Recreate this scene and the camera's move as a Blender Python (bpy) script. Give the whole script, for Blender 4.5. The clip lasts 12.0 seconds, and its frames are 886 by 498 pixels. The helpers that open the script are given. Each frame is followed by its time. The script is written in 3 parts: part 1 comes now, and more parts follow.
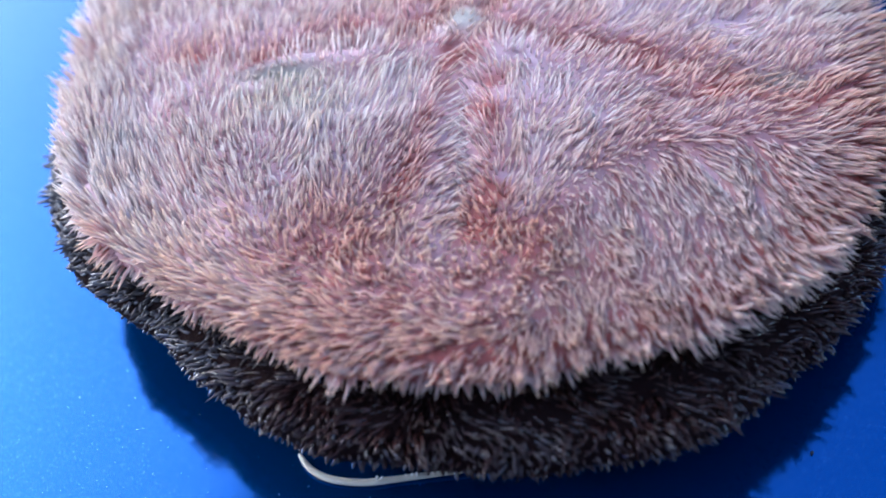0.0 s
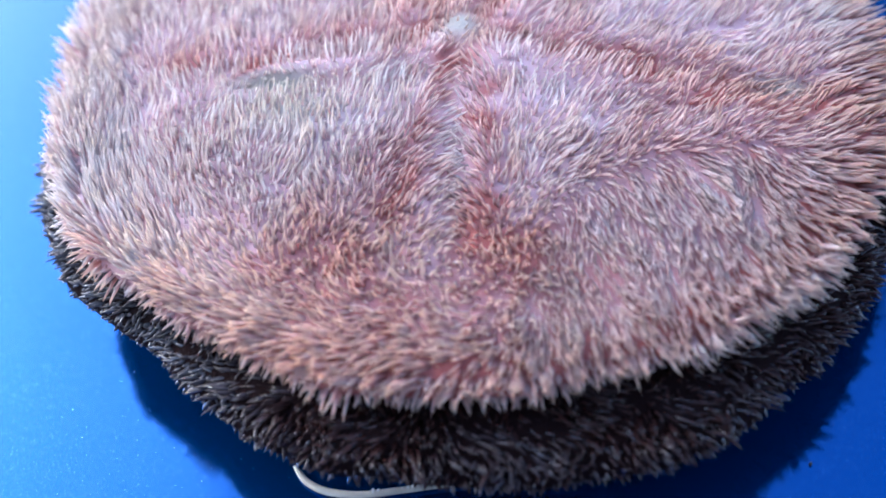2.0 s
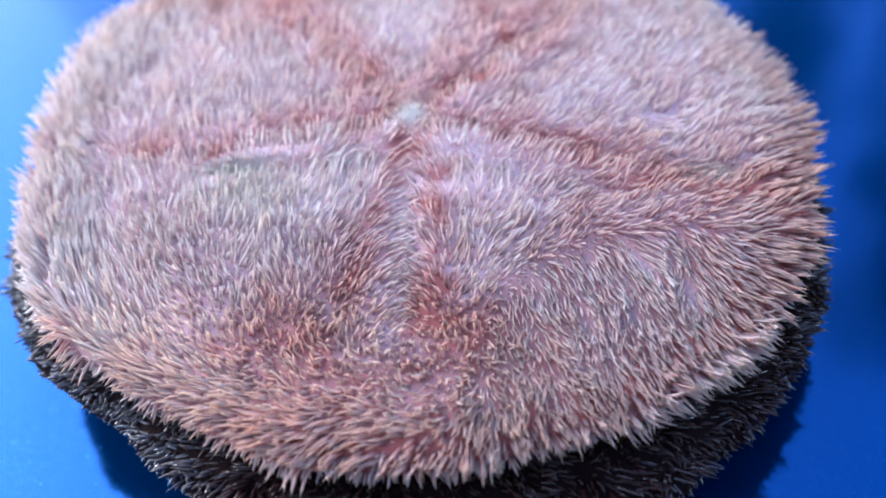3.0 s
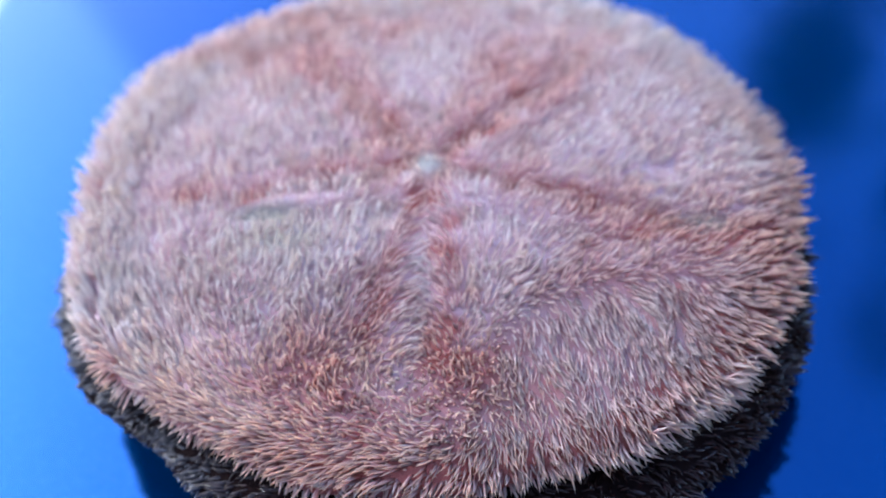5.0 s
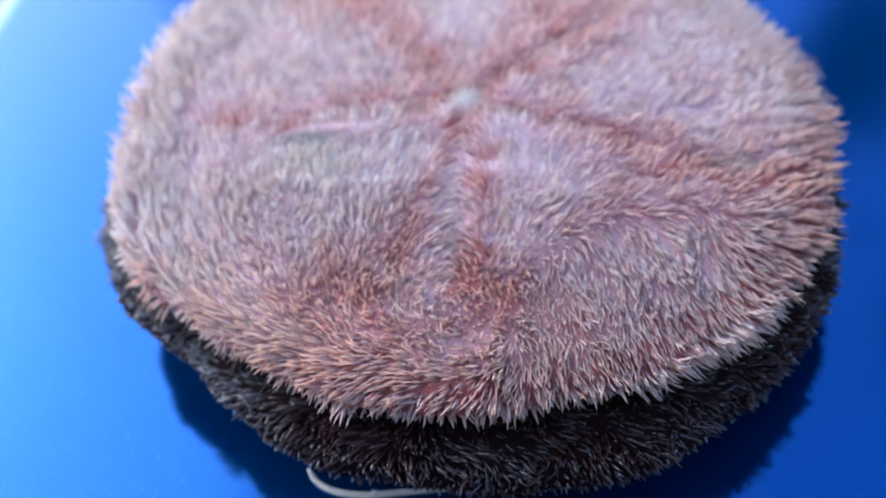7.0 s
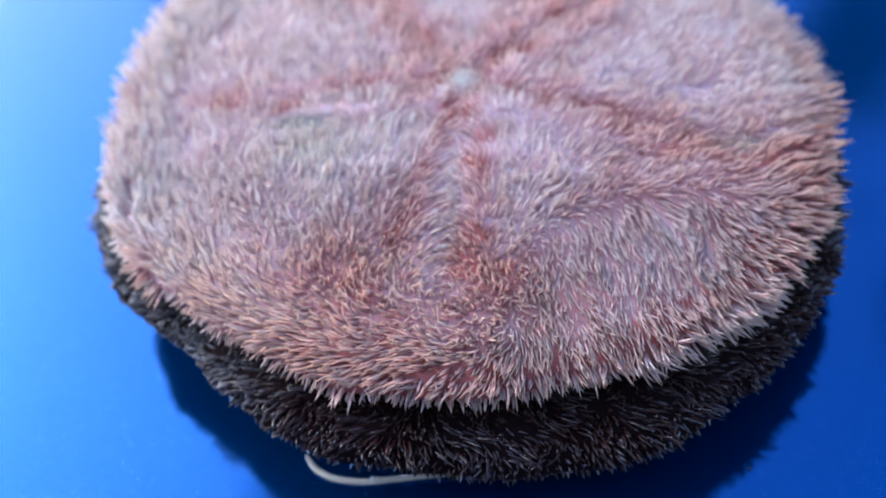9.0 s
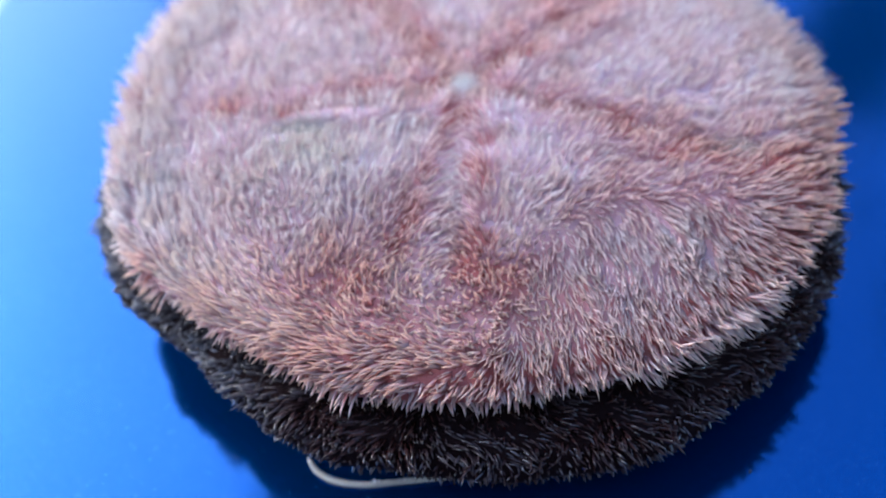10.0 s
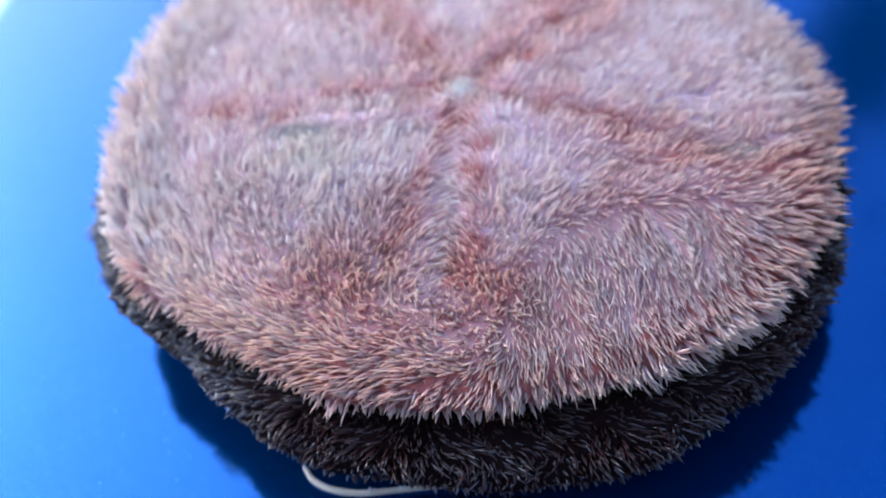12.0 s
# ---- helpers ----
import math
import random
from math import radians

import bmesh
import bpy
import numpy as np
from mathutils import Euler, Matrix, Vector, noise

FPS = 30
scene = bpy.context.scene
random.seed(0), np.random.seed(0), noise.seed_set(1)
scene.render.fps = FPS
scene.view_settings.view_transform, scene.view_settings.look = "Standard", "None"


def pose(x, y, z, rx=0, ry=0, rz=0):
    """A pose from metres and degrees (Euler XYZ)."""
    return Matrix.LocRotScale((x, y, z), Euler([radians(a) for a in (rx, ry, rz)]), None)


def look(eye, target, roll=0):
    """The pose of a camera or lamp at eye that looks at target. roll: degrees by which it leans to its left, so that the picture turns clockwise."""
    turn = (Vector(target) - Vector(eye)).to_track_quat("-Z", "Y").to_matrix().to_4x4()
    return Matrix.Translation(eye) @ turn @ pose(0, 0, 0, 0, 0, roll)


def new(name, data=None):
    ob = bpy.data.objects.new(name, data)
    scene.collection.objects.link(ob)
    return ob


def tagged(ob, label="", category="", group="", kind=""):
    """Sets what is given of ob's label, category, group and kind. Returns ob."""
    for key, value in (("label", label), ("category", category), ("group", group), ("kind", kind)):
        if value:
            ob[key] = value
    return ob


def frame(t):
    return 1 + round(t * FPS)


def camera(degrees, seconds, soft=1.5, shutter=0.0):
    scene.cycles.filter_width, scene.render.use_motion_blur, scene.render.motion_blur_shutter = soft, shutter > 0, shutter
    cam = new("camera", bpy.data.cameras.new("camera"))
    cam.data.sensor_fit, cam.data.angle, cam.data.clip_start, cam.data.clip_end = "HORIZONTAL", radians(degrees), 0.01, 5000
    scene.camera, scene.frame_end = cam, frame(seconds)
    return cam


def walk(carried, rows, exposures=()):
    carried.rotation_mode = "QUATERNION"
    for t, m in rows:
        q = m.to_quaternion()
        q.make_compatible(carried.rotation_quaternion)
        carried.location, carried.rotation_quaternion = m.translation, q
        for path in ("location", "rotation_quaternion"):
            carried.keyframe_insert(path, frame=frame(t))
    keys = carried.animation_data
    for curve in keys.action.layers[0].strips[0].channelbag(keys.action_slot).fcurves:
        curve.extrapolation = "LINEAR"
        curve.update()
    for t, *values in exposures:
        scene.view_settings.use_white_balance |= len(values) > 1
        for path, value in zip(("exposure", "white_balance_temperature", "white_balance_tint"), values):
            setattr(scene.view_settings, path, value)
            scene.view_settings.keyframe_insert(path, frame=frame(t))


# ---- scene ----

# The camera: a hand-held close-up, about ten centimetres from the animal.
cam = camera(44.0, 12.0, soft=1.8)
PATH = [
    (0, (0.00938, -0.08127, 0.07488), (-0.00173, -0.01588, 0.00005), -6.86),
    (0.5, (0.00921, -0.08079, 0.07485), (-0.00190, -0.01561, -0.00017), -6.95),
    (1, (0.00922, -0.08019, 0.07448), (-0.00145, -0.01514, -0.00071), -6.67),
    (1.5, (0.00922, -0.07964, 0.07500), (-0.00179, -0.01507, -0.00056), -7.13),
    (2, (0.00933, -0.07937, 0.07552), (-0.00143, -0.01476, -0.00004), -6.94),
    (2.5, (0.00926, -0.07938, 0.07681), (-0.00117, -0.01437, 0.00155), -6.79),
    (3, (0.01070, -0.08059, 0.08136), (0.00334, -0.01269, 0.00832), -5.16),
    (3.2, (0.01094, -0.08067, 0.08222), (0.00331, -0.01275, 0.00925), -5.48),
    (4.8, (0.01383, -0.08470, 0.09055), (0.00299, -0.01618, 0.01853), -6.68),
    (5, (0.01313, -0.08470, 0.08969), (0.00309, -0.01596, 0.01776), -6.06),
    (5.5, (0.01315, -0.08457, 0.08890), (0.00292, -0.01600, 0.01683), -5.90),
    (6, (0.01366, -0.08598, 0.08856), (0.00289, -0.01764, 0.01636), -5.76),
    (6.5, (0.01369, -0.08933, 0.08874), (0.00087, -0.02257, 0.01540), -5.89),
    (7, (0.01387, -0.08941, 0.08806), (0.00050, -0.02262, 0.01485), -5.96),
    (7.5, (0.01344, -0.08911, 0.08709), (0.00042, -0.02285, 0.01333), -5.75),
    (9.5, (0.01363, -0.08865, 0.08664), (0.00051, -0.02272, 0.01261), -6.48),
    (10, (0.01389, -0.08864, 0.08712), (0.00047, -0.02272, 0.01313), -6.67),
    (10.5, (0.01473, -0.08875, 0.08638), (0.00044, -0.02248, 0.01287), -7.03),
    (11, (0.01465, -0.08811, 0.08669), (0.00068, -0.02191, 0.01305), -7.06),
    (11.5, (0.01501, -0.08791, 0.08647), (0.00074, -0.02174, 0.01286), -7.21),
    (12, (0.01509, -0.08774, 0.08628), (0.00071, -0.02158, 0.01268), -7.29),
]
walk(cam, [(t, look(eye, target, roll)) for t, eye, target, roll in PATH], [(0, 1.83, 5430, 10), (0.6, 1.90, 5430, 10), (2.4, 1.97, 5430, 10), (3.2, 1.85, 5430, 10), (4.8, 1.70, 5430, 10), (6.5, 1.72, 5430, 10), (10.0, 1.75, 5430, 10), (12, 1.79, 5430, 10)])
cam.data.dof.use_dof = True
cam.data.dof.focus_distance = 0.092
cam.data.dof.aperture_fstop = 19.0

# ---- light ----
world = bpy.data.worlds.new("daylight")
scene.world = world
world.use_nodes = True
sky = world.node_tree.nodes.new("ShaderNodeTexSky")
sky.sky_type, sky.sun_disc = "NISHITA", False
SUN_HEIGHT, SUN_TURN = 31, -62
sky.sun_elevation, sky.sun_rotation = radians(SUN_HEIGHT), radians(SUN_TURN)
sky.air_density, sky.dust_density = 1.0, 1.7
background = world.node_tree.nodes["Background"]
background.inputs["Strength"].default_value = 0.158
world.node_tree.links.new(sky.outputs["Color"], background.inputs["Color"])

# A veiled sun, behind and to the left of the animals.
sun = new("sun", bpy.data.lights.new("sun", "SUN"))
sun.data.energy, sun.data.angle, sun.data.color = 0.32, radians(56), (1.0, 0.98, 0.96)
SUN_WAY = Vector((math.sin(radians(SUN_TURN)) * math.cos(radians(SUN_HEIGHT)), math.cos(radians(SUN_TURN)) * math.cos(radians(SUN_HEIGHT)), math.sin(radians(SUN_HEIGHT))))
sun.matrix_world = look(SUN_WAY * 5, (0, 0, 0))

# ---- materials ----
def material(name):
    m = bpy.data.materials.new(name)
    m.use_nodes = True
    return m, m.node_tree.nodes, m.node_tree.links, m.node_tree.nodes["Principled BSDF"]


def add_noise(nodes, scale, detail=3.0, rough=0.55):
    n = nodes.new("ShaderNodeTexNoise")
    n.inputs["Scale"].default_value, n.inputs["Detail"].default_value = scale, detail
    n.inputs["Roughness"].default_value = rough
    return n


def add_ramp(nodes, stops):
    r = nodes.new("ShaderNodeValToRGB")
    while len(r.color_ramp.elements) < len(stops):
        r.color_ramp.elements.new(0.5)
    for e, (place, colour) in zip(r.color_ramp.elements, stops):
        e.position, e.color = place, (*colour, 1)
    return r


def add_mix(nodes, links, factor, a, b, mode="MIX"):
    """A colour mix; each of factor, a and b is a socket or a plain value."""
    n = nodes.new("ShaderNodeMix")
    n.data_type, n.blend_type = "RGBA", mode
    for socket, value in ((n.inputs[0], factor), (n.inputs[6], a), (n.inputs[7], b)):
        if isinstance(value, bpy.types.NodeSocket):
            links.new(value, socket)
        elif isinstance(value, tuple):
            socket.default_value = (*value, 1)
        else:
            socket.default_value = value
    return n.outputs[2]


def add_bump(nodes, links, height, strength, distance, bsdf):
    b = nodes.new("ShaderNodeBump")
    b.inputs["Strength"].default_value, b.inputs["Distance"].default_value = strength, distance
    links.new(height, b.inputs["Height"])
    links.new(b.outputs["Normal"], bsdf.inputs["Normal"])


def object_coords(nodes, links, *textures):
    c = nodes.new("ShaderNodeTexCoord")
    for t in textures:
        links.new(c.outputs["Object"], t.inputs["Vector"])


def blue_lacquer():
    """Bright blue metal sheet with fine flakes under a thin clear coat."""
    m, nodes, links, bsdf = material("blue_metallic_lacquer")
    cloud, flake, dust = add_noise(nodes, 14, 4), nodes.new("ShaderNodeTexVoronoi"), add_noise(nodes, 900, 2)
    flake.inputs["Scale"].default_value = 11000
    object_coords(nodes, links, cloud, flake, dust)
    tint = add_ramp(nodes, [(0.3, (0.0066, 0.056, 0.220)), (0.7, (0.0085, 0.063, 0.244))])
    links.new(cloud.outputs["Fac"], tint.inputs["Fac"])
    glint = add_ramp(nodes, [(0.60, (0, 0, 0)), (0.88, (0.07, 0.07, 0.07)), (0.98, (0.34, 0.34, 0.34))])
    links.new(flake.outputs["Color"], glint.inputs["Fac"])
    colour = add_mix(nodes, links, glint.outputs["Color"], tint.outputs["Color"], (0.20, 0.45, 0.95))
    links.new(colour, bsdf.inputs["Base Color"])
    bsdf.inputs["Metallic"].default_value = 1.0
    bsdf.inputs["Specular IOR Level"].default_value = 0.25
    bsdf.inputs["Roughness"].default_value = 0.10
    bsdf.inputs["Coat Weight"].default_value = 0.28
    bsdf.inputs["Coat Roughness"].default_value = 0.08
    add_bump(nodes, links, dust.outputs["Fac"], 0.03, 0.0002, bsdf)
    # Pigment between the flakes scatters a deep blue.
    deep = nodes.new("ShaderNodeBsdfDiffuse")
    deep.inputs["Color"].default_value = (0.003, 0.09, 0.40, 1)
    both = nodes.new("ShaderNodeMixShader")
    both.inputs["Fac"].default_value = 0.13
    links.new(bsdf.outputs["BSDF"], both.inputs[1])
    links.new(deep.outputs["BSDF"], both.inputs[2])
    links.new(both.outputs["Shader"], nodes["Material Output"].inputs["Surface"])
    return m


def plaster(name, a, b):
    m, nodes, links, bsdf = material(name)
    big, fine = add_noise(nodes, 3, 4), add_noise(nodes, 120, 3)
    object_coords(nodes, links, big, fine)
    tint = add_ramp(nodes, [(0.3, a), (0.7, b)])
    links.new(big.outputs["Fac"], tint.inputs["Fac"])
    links.new(tint.outputs["Color"], bsdf.inputs["Base Color"])
    bsdf.inputs["Roughness"].default_value = 0.85
    add_bump(nodes, links, fine.outputs["Fac"], 0.2, 0.002, bsdf)
    return m


def spine_skin(name, pale, red, grey, tan, root_pale, root_red, rough, gloss, clear, wetness, wet_from):
    """Colours by the pigment stored on each spine (red, grey, tan): dark at the root, full in the middle, paler towards the tip."""
    m, nodes, links, bsdf = material(name)
    pigment = nodes.new("ShaderNodeVertexColor")
    pigment.layer_name = "pigment"
    split = nodes.new("ShaderNodeSeparateColor")
    links.new(pigment.outputs["Color"], split.inputs["Color"])
    along = nodes.new("ShaderNodeUVMap")
    along.uv_map = "along"
    uv = nodes.new("ShaderNodeSeparateXYZ")
    links.new(along.outputs["UV"], uv.inputs["Vector"])

    def times(a, b):
        n = nodes.new("ShaderNodeMath")
        n.operation = "MULTIPLY"
        links.new(a, n.inputs[0])
        links.new(b, n.inputs[1])
        return n.outputs[0]

    def by_height(*stops):
        r = add_ramp(nodes, [(at, (v, v, v)) for at, v in stops])
        links.new(uv.outputs["Y"], r.inputs["Fac"])
        return r.outputs["Color"]

    colour = add_mix(nodes, links, times(split.outputs["Red"], by_height((0.20, 1.0), (0.60, 0.50), (1.0, 0.18))), pale, red)
    colour = add_mix(nodes, links, split.outputs["Green"], colour, grey)
    colour = add_mix(nodes, links, times(by_height((0.45, 0.0), (1.0, 1.0)), split.outputs["Blue"]), colour, tan)
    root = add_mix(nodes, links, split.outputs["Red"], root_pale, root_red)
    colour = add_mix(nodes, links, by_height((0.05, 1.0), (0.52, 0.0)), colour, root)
    vary = add_ramp(nodes, [(0.0, (0.76, 0.72, 0.74)), (0.5, (1.0, 0.98, 0.98)), (1.0, (1.08, 1.10, 1.12))])
    links.new(uv.outputs["X"], vary.inputs["Fac"])
    colour = add_mix(nodes, links, 1.0, colour, vary.outputs["Color"], "MULTIPLY")
    links.new(colour, bsdf.inputs["Base Color"])
    bsdf.inputs["Roughness"].default_value = rough
    bsdf.inputs["Specular IOR Level"].default_value = gloss
    # Some spines are wetter than others.
    wet = add_ramp(nodes, [(wet_from, (0, 0, 0)), (wet_from + 0.12, (wetness, wetness, wetness))])
    links.new(uv.outputs["X"], wet.inputs["Fac"])
    links.new(wet.outputs["Color"], bsdf.inputs["Coat Weight"])
    bsdf.inputs["Coat Roughness"].default_value = 0.04
    bsdf.inputs["Coat IOR"].default_value = 1.6
    # Thin spines let some light through.
    glow = nodes.new("ShaderNodeBsdfTranslucent")
    warm = add_mix(nodes, links, split.outputs["Red"], (0.99, 0.94, 0.93), (1.0, 0.76, 0.70))
    links.new(add_mix(nodes, links, 1.0, colour, warm, "MULTIPLY"), glow.inputs["Color"])
    both = nodes.new("ShaderNodeMixShader")
    both.inputs["Fac"].default_value = clear
    links.new(bsdf.outputs["BSDF"], both.inputs[1])
    links.new(glow.outputs["BSDF"], both.inputs[2])
    links.new(both.outputs["Shader"], nodes["Material Output"].inputs["Surface"])
    return m


def test_skin(name, a, b, c, red, grey, rough, gloss):
    m, nodes, links, bsdf = material(name)
    big, fine = add_noise(nodes, 130, 4), add_noise(nodes, 2600, 3)
    object_coords(nodes, links, big, fine)
    tint = add_ramp(nodes, [(0.3, a), (0.5, b), (0.7, c)])
    links.new(big.outputs["Fac"], tint.inputs["Fac"])
    pigment = nodes.new("ShaderNodeVertexColor")
    pigment.layer_name = "pigment"
    split = nodes.new("ShaderNodeSeparateColor")
    links.new(pigment.outputs["Color"], split.inputs["Color"])
    colour = add_mix(nodes, links, split.outputs["Red"], tint.outputs["Color"], red)
    colour = add_mix(nodes, links, split.outputs["Green"], colour, grey)
    links.new(colour, bsdf.inputs["Base Color"])
    bsdf.inputs["Roughness"].default_value = rough
    bsdf.inputs["Specular IOR Level"].default_value = gloss
    add_bump(nodes, links, fine.outputs["Fac"], 0.6, 0.0003, bsdf)
    return m


def plain(name, a, b, scale, rough):
    m, nodes, links, bsdf = material(name)
    n = add_noise(nodes, scale, 4)
    object_coords(nodes, links, n)
    tint = add_ramp(nodes, [(0.3, a), (0.7, b)])
    links.new(n.outputs["Fac"], tint.inputs["Fac"])
    links.new(tint.outputs["Color"], bsdf.inputs["Base Color"])
    bsdf.inputs["Roughness"].default_value = rough
    return m


LACQUER = blue_lacquer()
WALL = plaster("grey_plaster", (0.10, 0.10, 0.10), (0.15, 0.145, 0.14))
GROUND = plaster("pale_paving", (0.22, 0.20, 0.18), (0.32, 0.29, 0.26))
BARK = plain("bark", (0.07, 0.05, 0.04), (0.14, 0.10, 0.08), 30, 0.9)
LEAF = plain("foliage", (0.03, 0.06, 0.02), (0.07, 0.12, 0.04), 3, 0.6)
PINK_SPINE = spine_skin("pink_spines", (0.94, 0.92, 0.905), (0.76, 0.48, 0.435), (0.82, 0.84, 0.74), (0.92, 0.80, 0.59), (0.84, 0.640, 0.645), (0.44, 0.145, 0.120), 0.34, 0.28, 0.62, 0.40, 0.86)
# Shade under the upper animal is worked into these near-black browns.
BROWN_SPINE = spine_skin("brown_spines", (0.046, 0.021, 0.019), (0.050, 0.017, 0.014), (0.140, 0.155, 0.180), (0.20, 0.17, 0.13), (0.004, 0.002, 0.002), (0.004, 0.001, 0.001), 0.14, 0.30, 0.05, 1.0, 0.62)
PINK_TEST = test_skin("mauve_skin", (0.62, 0.365, 0.365), (0.66, 0.44, 0.46), (0.72, 0.53, 0.57), (0.36, 0.105, 0.088), (0.42, 0.44, 0.36), 0.50, 0.25)
# Skin blackened to stand for the shade in crevices between the spines.
BROWN_TEST = test_skin("shaded_brown_skin", (0.006, 0.003, 0.004), (0.010, 0.005, 0.006), (0.016, 0.010, 0.010), (0.012, 0.005, 0.005), (0.012, 0.010, 0.010), 0.8, 0.06)
FIBRE = plain("dry_fibre", (0.50, 0.47, 0.41), (0.66, 0.63, 0.56), 500, 0.45)
GRAIN = plain("pale_sand", (0.74, 0.73, 0.70), (0.92, 0.91, 0.89), 900, 0.2)
DARK_GRAIN = plain("dark_grit", (0.02, 0.02, 0.025), (0.05, 0.05, 0.05), 900, 0.5)


# ---- building blocks ----
def mesh_of(name, bm, mat):
    data = bpy.data.meshes.new(name)
    bm.to_mesh(data)
    bm.free()
    data.materials.append(mat)
    return data


def part(name, bm, mat, parent=None, label=""):
    ob = new(name, mesh_of(name, bm, mat))
    ob.parent = parent
    return tagged(ob, label=label)


def box(bm, x0, y0, z0, x1, y1, z1):
    bmesh.ops.create_cube(bm, size=1, matrix=Matrix.Translation(((x0 + x1) / 2, (y0 + y1) / 2, (z0 + z1) / 2)) @ Matrix.Diagonal((x1 - x0, y1 - y0, z1 - z0, 1)))


def smooth(lo, hi, v):
    s = np.clip((v - lo) / (hi - lo), 0, 1)
    return s * s * (3 - 2 * s)


# ---- the surroundings ----
FLOOR_Z = -0.024
CM = 0.01


def surroundings():
    bm = bmesh.new()
    box(bm, -60, -60, FLOOR_Z - 0.3, 60, 60, FLOOR_Z)
    tagged(part("ground", bm, GROUND), "pale plain paving around the blue panel", "ground", kind="structure")
    # Unseen wall, added behind the camera to hold light off the animals' front.
    bm = bmesh.new()
    box(bm, -2.5, -0.75, FLOOR_Z, 2.5, -0.60, 0.80)
    tagged(part("shade_wall", bm, WALL), "plain grey wall added out of view to shade the front", "wall", kind="structure")


def tree(x, y, height, spread, rng):
    # Added out of view; its two crown masses put dark blotches in the reflection.
    thing = tagged(new("tree"), "leafy tree added out of view to mottle the panel reflection", "tree")
    thing.location = (x, y, FLOOR_Z)
    bm = bmesh.new()
    bmesh.ops.create_cone(bm, cap_ends=True, segments=10, radius1=0.09, radius2=0.05, depth=height * 0.6, matrix=Matrix.Translation((0, 0, height * 0.3)))
    for k in range(5):
        a = k * 1.26 + 0.4
        m = Matrix.Translation((0, 0, height * 0.5)) @ Matrix.Rotation(a, 4, "Z") @ Matrix.Rotation(radians(42), 4, "Y")
        bmesh.ops.create_cone(bm, cap_ends=True, segments=7, radius1=0.035, radius2=0.012, depth=spread * 1.2, matrix=m @ Matrix.Translation((0, 0, spread * 0.6)))
    part("trunk", bm, BARK, thing)
    verts, faces = [], []
    masses = (Vector((-0.13, 0.05, 1.66)), Vector((0.12, -0.03, 2.58)))
    for k in range(30):
        size = rng.uniform(0.16, 0.34)
        centre = masses[k % 2] + Vector(rng.normal(size=3)) * spread * (0.42, 0.30)[k % 2]
        for _ in range(70):
            p = centre + Vector(rng.normal(size=3)) * size * 0.55 * spread
            turn = Euler(rng.uniform(0, 6.28, 3)).to_matrix()
            n = len(verts)
            for a, b in ((-0.05, 0), (0, -0.022), (0.05, 0), (0, 0.022)):
                verts.append(p + turn @ Vector((a, b, 0.008 * (a == 0))))
            faces.append((n, n + 1, n + 2, n + 3))
    data = bpy.data.meshes.new("crown")
    data.from_pydata(verts, [], faces)
    data.materials.append(LEAF)
    new("crown", data).parent = thing


def panel_z(x):
    """Height of the sheet, which tilts a little up towards the right, in centimetres."""
    return -0.55 + 0.05 * x


def blue_panel():
    """A lacquered sheet with rounded corners and a softly rolled edge."""
    x0, x1, y0, y1 = -8.9, 23.0, -16.0, 18.0
    fold, corner = 1.0, 3.0
    thing = tagged(new("blue_panel"), "glossy metallic blue lacquered panel with dust specks", "panel")
    thing.location = (0, 0, FLOOR_Z)
    turn = np.radians(np.arange(240) * 1.5)
    c, d = np.cos(turn), np.sin(turn)

    def reach(inset):
        """Distance along each spoke to the outline drawn in by inset."""
        lo, hi = np.zeros(240), np.full(240, 40.0)
        for _ in range(40):
            mid = (lo + hi) / 2
            a = np.abs(mid * c - (x0 + x1) / 2) - (x1 - x0) / 2 + corner
            b = np.abs(mid * d - (y0 + y1) / 2) - (y1 - y0) / 2 + corner
            gap = np.hypot(np.maximum(a, 0), np.maximum(b, 0)) + np.minimum(np.maximum(a, b), 0) - corner
            lo, hi = np.where(gap < -inset, mid, lo), np.where(gap < -inset, hi, mid)
        return lo

    def ring(bm, r, z):
        return [bm.verts.new((a * CM, b * CM, h * CM - FLOOR_Z)) for a, b, h in zip(r * c, r * d, z)]

    def skin(bm, rings):
        for a, b in zip(rings, rings[1:]):
            for k in range(240):
                bm.faces.new((a[k], b[k], b[(k + 1) % 240], a[(k + 1) % 240])).smooth = True

    bm = bmesh.new()
    flat = [np.full(240, v) for v in (0.4, 2.0, 4.0, 6.0)] + [reach(fold)]
    rings = [ring(bm, r, panel_z(r * c)) for r in flat]
    skin(bm, rings)
    bm.faces.new(rings[0])
    part("sheet", bm, LACQUER, thing)
    bm = bmesh.new()
    rings = []
    for k in range(10):
        a = radians(90 - 10 * k)
        r = reach(fold * (1 - math.cos(a)))
        rings.append(ring(bm, r, panel_z(r * c) - fold + fold * math.sin(a)))
    rings.append(ring(bm, r, np.full(240, FLOOR_Z / CM)))
    skin(bm, rings)
    bm.faces.new(rings[-1][::-1])
    part("rolled_edge", bm, LACQUER, thing)


# ---- sand dollars (lengths in centimetres inside, metres in the meshes) ----
PETALS = (-88.0, -15.5, 50.0, 126.0, 191.0)


def angle_gap(a, b):
    return (a - b + 180) % 360 - 180


